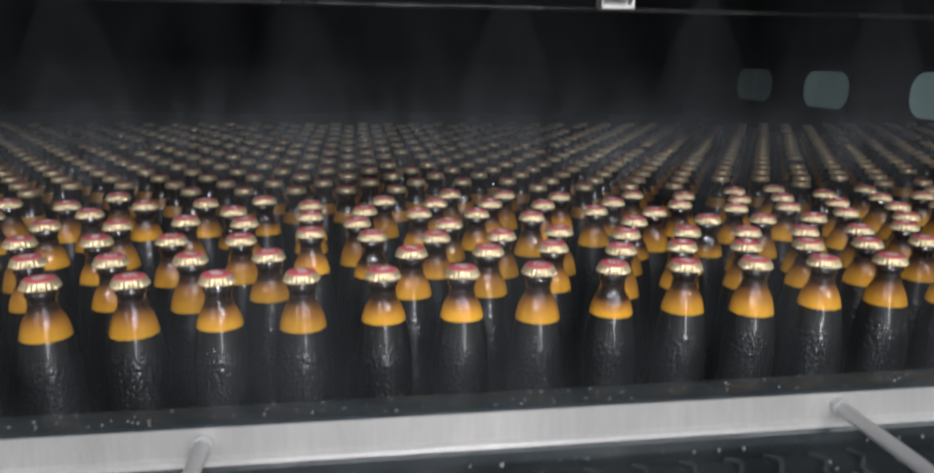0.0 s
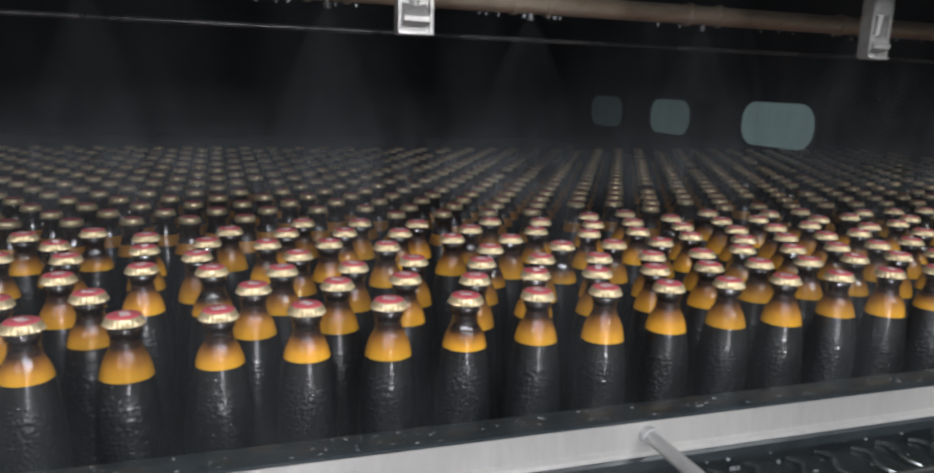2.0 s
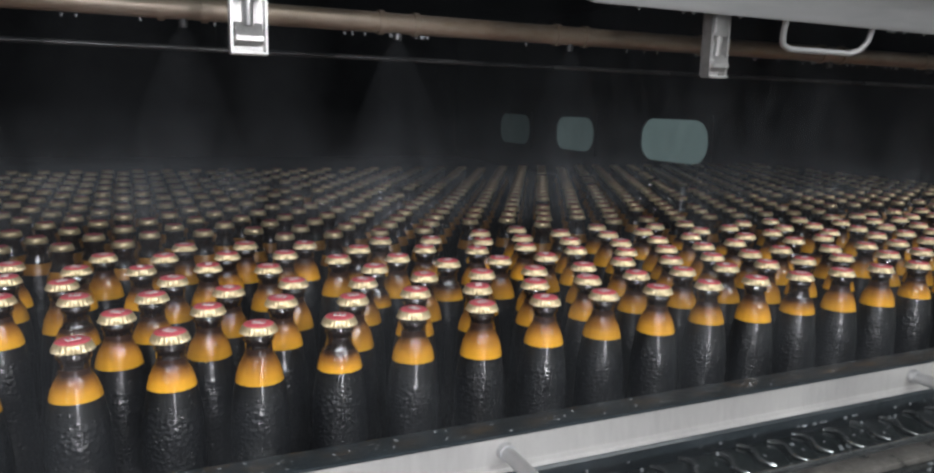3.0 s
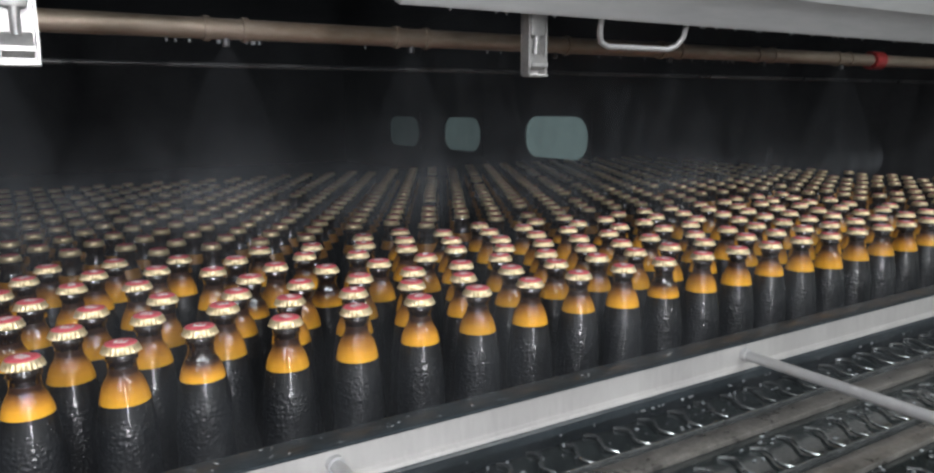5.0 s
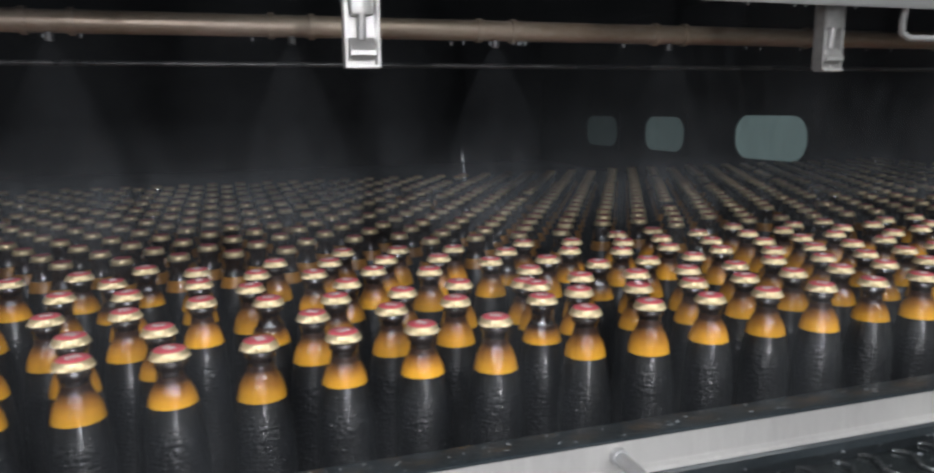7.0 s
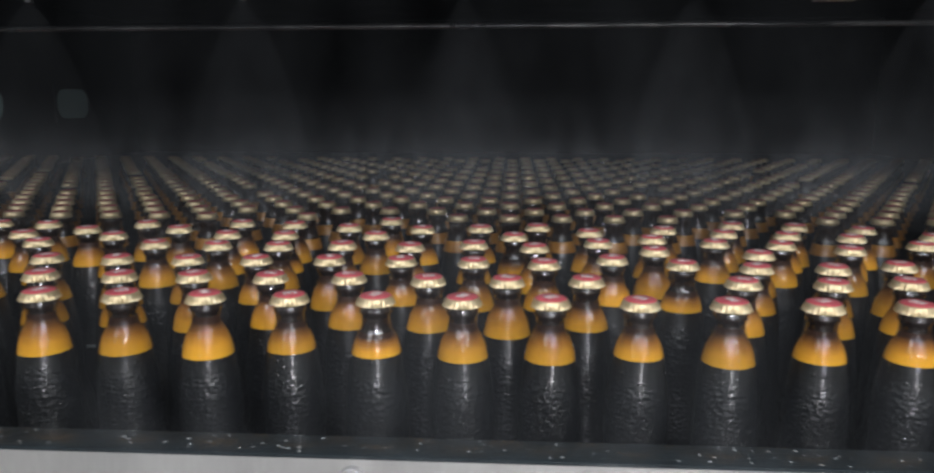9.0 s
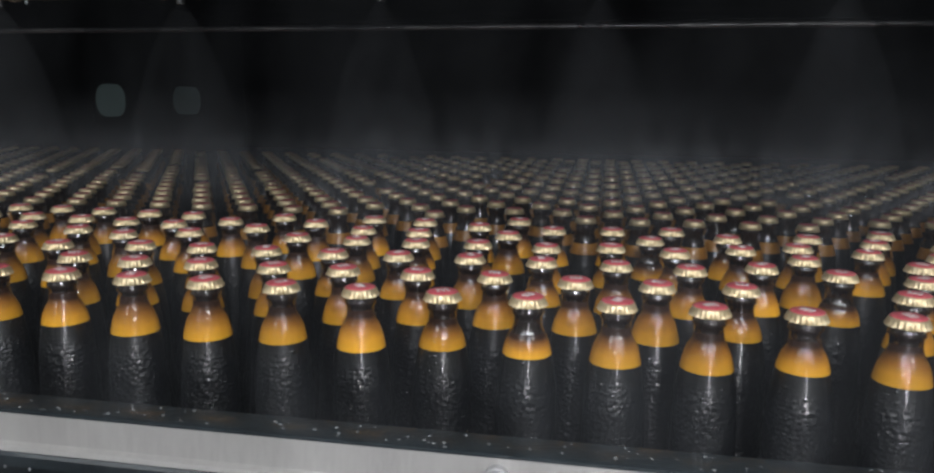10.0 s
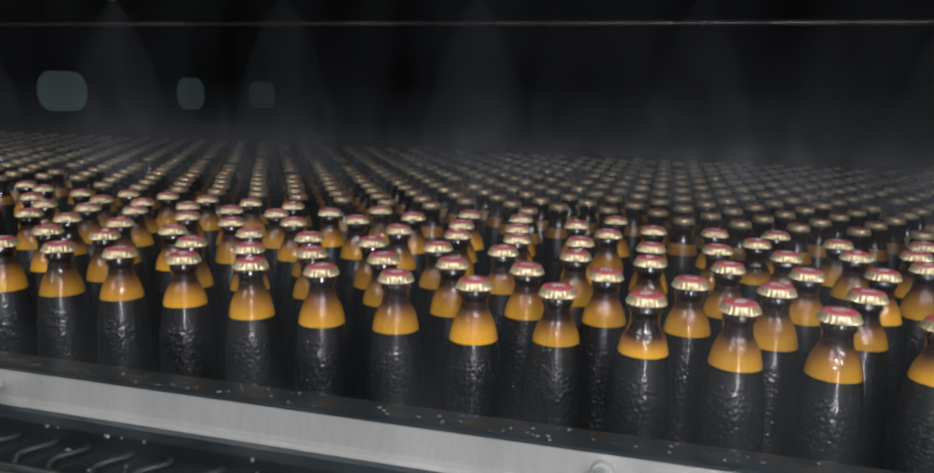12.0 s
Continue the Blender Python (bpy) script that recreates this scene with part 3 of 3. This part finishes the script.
# ---- spray pipes and their mist ----
pipe = thing("spray_pipe", "rust-stained steel spray pipe across the tunnel", "pipe")
part("tube", tube(bmesh.new(), [(X_LEFT + 0.004, 0.226, 0.241), (X_RIGHT - 0.004, 0.226, 0.241)], 0.0105, 16), PIPE, pipe)
NOZZLES = [-1.37, -1.16, -0.95, -0.74, -0.53, -0.32, -0.11, 0.10, 0.31, 0.52, 0.73, 0.94, 1.15, 1.36, 1.57]
for nx in NOZZLES:
    for dx in (-0.019, 0.019):
        part("collar", tube(bmesh.new(), [(nx + dx - 0.003, 0.226, 0.241), (nx + dx + 0.003, 0.226, 0.241)], 0.0125, 16), PIPE, pipe)
    part("nozzle", tube(bmesh.new(), [(nx, 0.226, 0.232), (nx, 0.226, 0.224)], 0.004, 10), GREY_PIPE, pipe)
part("end_cap", tube(bmesh.new(), [(1.655, 0.226, 0.241), (1.685, 0.226, 0.241)], 0.016, 14), RED_LENS, pipe, "red plastic pipe clip")
thin = thing("thin_pipe", "thin grey wet pipe across the tunnel", "pipe")
for k in range(15):
    a = X_LEFT + 0.002 + k * 0.31
    end = min(a + 0.31, X_RIGHT - 0.002)
    part("tube", tube(bmesh.new(), [(a, 0.383, 0.214), (a + 0.20, 0.383, 0.214)], 0.003, 10), GREY_PIPE, thin)
    # darker lengths in between, so the pipe reads as separate dashes
    part("dark_length", tube(bmesh.new(), [(a + 0.20, 0.383, 0.214), (end, 0.383, 0.214)], 0.003, 10), BELT, thin)


# ---- the bottles ----
PROFILE = [(0.0100, -0.0066), (0.0103, -0.0085), (0.0110, -0.0100), (0.0111, -0.0120), (0.0098, -0.0136), (0.0096, -0.0170), (0.0099, -0.0205), (0.0110, -0.0238),
           (0.0133, -0.0278), (0.0152, -0.0322), (0.0165, -0.0370), (0.0175, -0.0420), (0.0186, -0.0485), (0.0199, -0.057), (0.0210, -0.066), (0.0217, -0.077),
           (0.0220, -0.088), (0.0221, -0.099), (0.0228, -0.112), (0.0270, -0.132), (0.0292, -0.150), (0.0286, -0.178), (0.0265, -0.1855), (0.020, -0.187)]


def radius_at(z):
    for (r0, z0), (r1, z1) in zip(PROFILE, PROFILE[1:]):
        if z1 <= z <= z0:
            return r0 + (r1 - r0) * (z - z0) / (z1 - z0)
    return PROFILE[0][0]


def span(z_top, z_bottom):
    inner = [(r, z) for r, z in PROFILE if z_bottom + 0.0008 < z < z_top - 0.0008]
    return [(radius_at(z_top), z_top)] + inner + [(radius_at(z_bottom), z_bottom)]


def bottle(level_top, level_bottom):
    """A crown-capped bottle whose base stands on the belt; its foam band lies between the two heights."""
    b = thing("beer_bottle", "dark brown wet beer bottle with red and gold crown cap", "bottle", "bottles on the belt")
    part("neck", lathe(bmesh.new(), span(-0.0066, level_top), 24), NECK, b, "", 60)
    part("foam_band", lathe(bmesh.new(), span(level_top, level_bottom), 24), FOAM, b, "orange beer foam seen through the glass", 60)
    part("body", lathe(bmesh.new(), span(level_bottom, -0.187), 28, None, False, True), GLASS, b, "dark wet embossed glass body", 60)
    flute = lambda i, a: 0.0010 * math.cos(21 * a) * (1 if i in (4, 5) else 0.6 if i == 3 else 0.15 if i == 2 else 0)
    cap = part("cap", lathe(bmesh.new(), [(0.0092, -0.0002), (0.0109, -0.0007), (0.0117, -0.0018), (0.0121, -0.0038), (0.0129, -0.0062), (0.0124, -0.0066), (0.0106, -0.0061)], 84, flute, True), GOLD, b, "fluted gold crown cap", 50)
    part("printed_top", lathe(bmesh.new(), [(0.0002, 0.0003), (0.0094, 0.0002), (0.0103, -0.0001), (0.0109, -0.0006)], 32, None, True), RED, cap, "red printed disc")
    em = bmesh.new()
    for k in range(3):
        box(em, -0.0045 + k * 0.0036, -0.0030 + k * 0.0036, -0.0034, 0.0022, 0.0003, 0.0006)
    box(em, -0.0046, 0.0044, 0.0012, 0.0026, 0.0003, 0.00065)
    part("emblem", em, WHITE, cap, "plain white emblem bars")
    return b


LEVELS = [(-0.0165, -0.0405), (-0.0175, -0.0425), (-0.0250, -0.0405), (-0.0160, -0.0440), (-0.0185, -0.0390)]
models = [bottle(*lv) for lv in LEVELS]

# places on the belt at rest, in millimetres (x, y), row by row behind the straight front row
CROWD = [
    [(-876,54),(-816,54),(-756,54),(-696,54),(-609,60),(-545,59),(-454,59),(-394,54),(-336,57),(-272,57),(-214,60),(-153,60),(-92,62),(-30,58),(30,58),(90,62),(206,62),(271,61),(329,68),(386,55),(444,61),(502,56),(561,55),(619,55),(678,57),(736,56),(795,57),(853,57),(911,59),(970,58),(1044,54),(1104,54),(1164,54),(1224,54),(1284,54),(1344,54),(1412,50),(1472,50)],
    [(-900,134),(-848,106),(-788,106),(-703,133),(-645,123),(-578,119),(-506,104),(-431,118),(-370,119),(-307,119),(-245,120),(-186,123),(-123,126),(-61,125),(1,124),(60,120),(175,124),(232,114),(293,115),(351,128),(411,110),(473,115),(531,108),(589,106),(648,107),(705,117),(763,108),(822,108),(880,109),(938,118),(1006,104),(1072,106),(1132,106),(1192,106),(1252,106),(1312,106),(1380,102),(1440,102),(1496,122)],
    [(-872,186),(-820,158),(-740,192),(-678,189),(-544,181),(-481,165),(-424,190),(-307,188),(-245,185),(-186,185),(-127,192),(-62,188),(54,190),(119,141),(162,181),(251,169),(439,164),(519,166),(578,163),(636,164),(690,188),(742,162),(801,163),(859,164),(917,172),(1008,162),(1066,166),(1160,158),(1220,158),(1280,158),(1348,154),(1408,154),(1464,174)],
    [(-900,238),(-798,232),(-710,247),(-652,247),(-620,194),(-587,243),(-527,237),(-468,234),(-370,229),(-257,242),(-197,242),(-105,246),(-3,202),(35,247),(115,216),(170,239),(226,222),(286,216),(340,194),(416,219),(478,207),(524,246),(579,222),(643,224),(716,242),(772,214),(832,218),(892,226),(968,206),(1028,218),(1080,246),(1116,198),(1188,210),(1248,210),(1316,206),(1376,206),(1432,226),(1492,226)],
    [(-847,301),(-773,285),(-600,300),(-537,296),(-479,293),(-417,263),(-321,272),(-142,291),(-62,285),(-1,294),(112,274),(192,294),(249,276),(310,269),(368,257),(452,266),(552,298),(610,272),(668,278),(736,298),(792,270),(852,274),(940,262),(1000,270),(1052,298),(1112,302),(1144,250),(1172,302),(1216,262),(1284,258),(1344,258),(1400,278),(1460,278)],
    [(-900,326),(-718,305),(-660,305),(-371,303),(-267,313),(-206,307),(-104,338),(60,305),(272,330),(336,322),(400,306),(492,310),(632,326),(692,338),(812,326),(900,310),(960,318),(1252,310),(1312,310),(1368,330),(1428,330),(1496,326)]]

FRONT = [0.06 * k for k in range(-15, 29)]
rng = random.Random(4)
bottles = []  # object, x, y, turn, kind


def put_bottle(x, y, kind):
    k = rng.choices(range(5), (4, 4, 1, 3, 2))[0]
    turn = rng.uniform(0, 360)
    m = pose(x, y, 0, 0, 0, turn)
    if models[k] is not None:
        b, models[k] = models[k], None
        first[k] = b
        b.matrix_basis = m
    else:
        b = copy_thing(first[k], m)
    bottles.append((b, x, y, turn, kind))


first = {}
for x in FRONT:
    put_bottle(x, 0.0, "squeezed" if abs(x - 0.36) < 0.01 else "front_left" if x < 0.33 else "belt")
for row in CROWD:
    for x, y in row:
        put_bottle(x / 1000, y / 1000, "pushed" if (x, y) == (386, 55) else "belt")

# the rest of the crowd, further back and to both sides
FAR_PROFILE = [(0.0100, -0.0066), (0.0111, -0.012), (0.0097, -0.018), (0.0140, -0.0290), (0.0174, -0.0415), (0.0203, -0.060), (0.0220, -0.090), (0.0288, -0.135), (0.0290, -0.187)]
FAR_CAP = [(0.0101, 0.0), (0.0115, -0.0020), (0.0126, -0.0068), (0.0106, -0.0070)]
verts, faces, mats = [], [], []


def far_bottle(x, y, seg):
    def rings(profile, mat_of, cap_top=None):
        base = len(verts)
        for r, z in profile:
            for k in range(seg):
                a = 2 * math.pi * k / seg
                verts.append((x + r * math.cos(a), y + r * math.sin(a), z))
        for i in range(len(profile) - 1):
            for k in range(seg):
                n = (k + 1) % seg
                faces.append((base + i * seg + k, base + (i + 1) * seg + k, base + (i + 1) * seg + n, base + i * seg + n))
                mats.append(mat_of(i))
        if cap_top is not None:
            faces.append(tuple(base + k for k in range(seg)))
            mats.append(cap_top)
    rings(FAR_PROFILE, lambda i: 0 if i < 3 else 1 if i == 3 else 2)
    rings(FAR_CAP, lambda i: 3, 4)


taken = [(x, y) for _, x, y, _, _ in bottles]
grid = {}
for x, y in taken:
    grid.setdefault((round(x / 0.06), round(y / 0.06)), []).append((x, y))


def is_free(x, y):
    i, j = round(x / 0.06), round(y / 0.06)
    return all((x - a) ** 2 + (y - b) ** 2 > 0.0575 ** 2 for u in (-1, 0, 1) for v in (-1, 0, 1) for a, b in grid.get((i + u, j + v), ()))


far_rng = random.Random(9)
for j in range(25):
    y = 0.0525 * j
    for i in range(-37, 36):
        x = 0.06 * i + 0.03 * (j % 2) + far_rng.uniform(-0.001, 0.001)
        yy = y + far_rng.uniform(-0.002, 0.002)
        if -2.2 < x < 2.05 and is_free(x, yy) and far_rng.random() > 0.012:
            far_bottle(x, yy, 12 if y < 0.9 else 9)
            grid.setdefault((round(x / 0.06), round(yy / 0.06)), []).append((x, yy))
me = bpy.data.meshes.new("bottle_crowd")
me.from_pydata(verts, [], faces)
for m in (NECK, FAR_FOAM, GLASS, GOLD, RED):
    me.materials.append(m)
me.polygons.foreach_set("material_index", mats)
me.polygons.foreach_set("use_smooth", [len(f) == 4 for f in faces])
crowd = tagged(new("bottle_crowd", me), "crowd of dark capped beer bottles filling the belt", "bottles", "", "stuff")

# ---- spray under the nozzles ----
spray_mesh = None
for i, nx in enumerate(NOZZLES):
    if spray_mesh is None:
        bm = lathe(bmesh.new(), [(0.004, 0.0), (0.018, -0.02), (0.036, -0.06), (0.050, -0.11), (0.060, -0.16), (0.066, -0.205)], 24)
        spray_mesh = smooth(mesh_of("spray", bm, SPRAY), 180)
    s = tagged(new("spray", spray_mesh), "faint cone of fine water spray under a nozzle", "spray", "spray cones")
    s.matrix_world = pose(nx, 0.226, 0.224, 0, 0, 37 * i)


def steam_sheet(y, z0, z1, seed, material, x0=X_LEFT + 0.05, x1=X_RIGHT - 0.05):
    """A thin, gently folded sheet standing in for drifting steam and haze."""
    bm = bmesh.new()
    cols, rows_ = 60, 8
    grid_v = [[bm.verts.new((x0 + (x1 - x0) * i / cols,
                             y + 0.02 * math.sin(i * 0.55 + seed) + 0.012 * math.sin(j * 1.1 + i * 0.21 + seed), z0 + (z1 - z0) * j / rows_))
               for j in range(rows_ + 1)] for i in range(cols + 1)]
    for i in range(cols):
        for j in range(rows_):
            bm.faces.new((grid_v[i][j], grid_v[i + 1][j], grid_v[i + 1][j + 1], grid_v[i][j + 1]))
    ob = part("steam", bm, material, None, "", 180)
    return tagged(ob, "thin pale sheet standing in for steam and haze", "steam", "", "stuff")


# the front sheet is a pale veil that lays haze over the dark tones
steam_sheet(-0.20, -0.135, 0.30, 0.3, HAZE_VEIL)
for y, seed in ((0.56, 1.7), (0.88, 4.1)):
    steam_sheet(y, -0.04, 0.15, seed, DENSE_STEAM)


def cross_steam(x, seed):
    """A layer of steam drifting across the tunnel, towards its warmer end."""
    bm = bmesh.new()
    cols, rows_ = 30, 8
    g = [[bm.verts.new((x + 0.03 * math.sin(i * 0.5 + seed) + 0.015 * math.sin(j * 1.2 + i * 0.3 + seed), 0.02 + 2.6 * i / cols, 0.004 + 0.5 * j / rows_))
          for j in range(rows_ + 1)] for i in range(cols + 1)]
    for i in range(cols):
        for j in range(rows_):
            bm.faces.new((g[i][j], g[i + 1][j], g[i + 1][j + 1], g[i][j + 1]))
    return tagged(part("steam", bm, SIDE_STEAM, None, "", 180), "thin pale sheet standing in for steam and haze", "steam", "", "stuff")


for x, seed in ((1.30, 2.2),):
    cross_steam(x, seed)

# ---- drops that let go of the hatch lips and the spray pipe one after another ----
bm = bmesh.new()
bmesh.ops.create_icosphere(bm, subdivisions=2, radius=0.0015, matrix=Matrix.Diagonal((1, 1, 1.5, 1)))
drop_mesh = smooth(mesh_of("water_drop", bm, WATER), 180)
drop_rng = random.Random(33)
drops = []  # object, x, y, top, bottom, second at which it lets go
for k in range(150):
    when = 0.08 * k + drop_rng.uniform(0, 0.06) - 0.1
    if k % 2:
        x, y, top, bottom = drop_rng.uniform(-0.55, 1.45), 0.226, 0.2285, -0.12
    else:
        x = drop_rng.choice((drop_rng.uniform(-0.2, 0.44), drop_rng.uniform(0.6, 1.4)))
        y, top, bottom = -0.0505, (0.2600 if x < 0.5 else 0.2370), -0.15
    d = tagged(new("water_drop", drop_mesh), "clear drop of water dripping inside the hatch", "drop", "falling drops")
    d.matrix_world = pose(x, y, top)
    drops.append((d, x, y, top, bottom, when))

# ---- motion ----
TRAVEL = [(0.0, -7.6), (0.5, -2.5), (1.0, 7.0), (1.5, 16.4), (2.0, 23.5), (2.5, 30.4), (3.0, 37.8), (3.5, 50.0), (5.5, 82.0), (6.0, 89.0), (6.5, 92.0),
          (8.5, 107.4), (9.0, 112.7), (9.5, 117.0), (10.0, 120.7), (10.5, 123.0), (11.0, 125.7), (11.5, 127.4), (12.0, 130.0)]
CATCH_UP = [(0, 0), (3.7, 0), (5.3, 3), (5.5, 4), (6.0, 6), (6.5, 20), (6.7, 28), (7.6, 57), (8.3, 60), (12, 60)]
SQUEEZE = [(0, 0, 0), (3.7, 0, 0), (5.3, -2, 16), (6.0, -2, 24), (6.5, 9, 41), (6.7, 26, 44), (7.6, 44, 54), (12, 44, 54)]
PUSHED = [(0, 0, 0), (3.7, 0, 0), (5.5, 5, 18), (6.0, 6, 20), (6.5, 17, 34), (7.6, 44, 50), (12, 44, 50)]


def between(table, t):
    for a, b in zip(table, table[1:]):
        if a[0] <= t <= b[0]:
            u = (t - a[0]) / (b[0] - a[0])
            return [p + (q - p) * u for p, q in zip(a[1:], b[1:])]
    return list(table[-1][1:])


def fall(x, y, top, bottom, when):
    """Hangs, falls freely from `when` on, and comes to rest."""
    rows = [(0.0, pose(x, y, top))]
    seconds = math.sqrt(2 * (top - bottom) / 9.81)
    for k in range(5):
        t = round((when + seconds * k / 4) * FPS) / FPS
        if rows[-1][0] + 0.02 < t < 11.98:
            rows.append((t, pose(x, y, max(bottom, top - 0.5 * 9.81 * max(0.0, t - when) ** 2))))
    t_end = when + seconds
    if t_end < 11.9:
        rows.append((round(t_end * FPS + 1) / FPS, pose(x, y, bottom)))
    last = rows[-1][1]
    rows.append((12.0, last))
    return rows


def motions():
    for d, x, y, top, bottom, when in drops:
        walk(d, fall(x, y, top, bottom, when))
    walk(crowd, [(t, pose(s / 1000, 0, 0)) for t, s in TRAVEL])
    times = [t for t, _ in TRAVEL]
    extra = sorted(set(times + [3.7, 5.3, 6.7, 7.6, 8.3]))
    for b, x, y, turn, kind in bottles:
        rows = []
        for t in times if kind == "belt" else extra:
            dx, dy = between(TRAVEL, t)[0], 0
            if kind == "front_left":
                dx += between(CATCH_UP, t)[0]
            elif kind in ("squeezed", "pushed"):
                ex, dy = between(SQUEEZE if kind == "squeezed" else PUSHED, t)
                dx += ex
            rows.append((t, pose(x + dx / 1000, y + dy / 1000, 0, 0, 0, turn)))
        walk(b, rows)


motions()
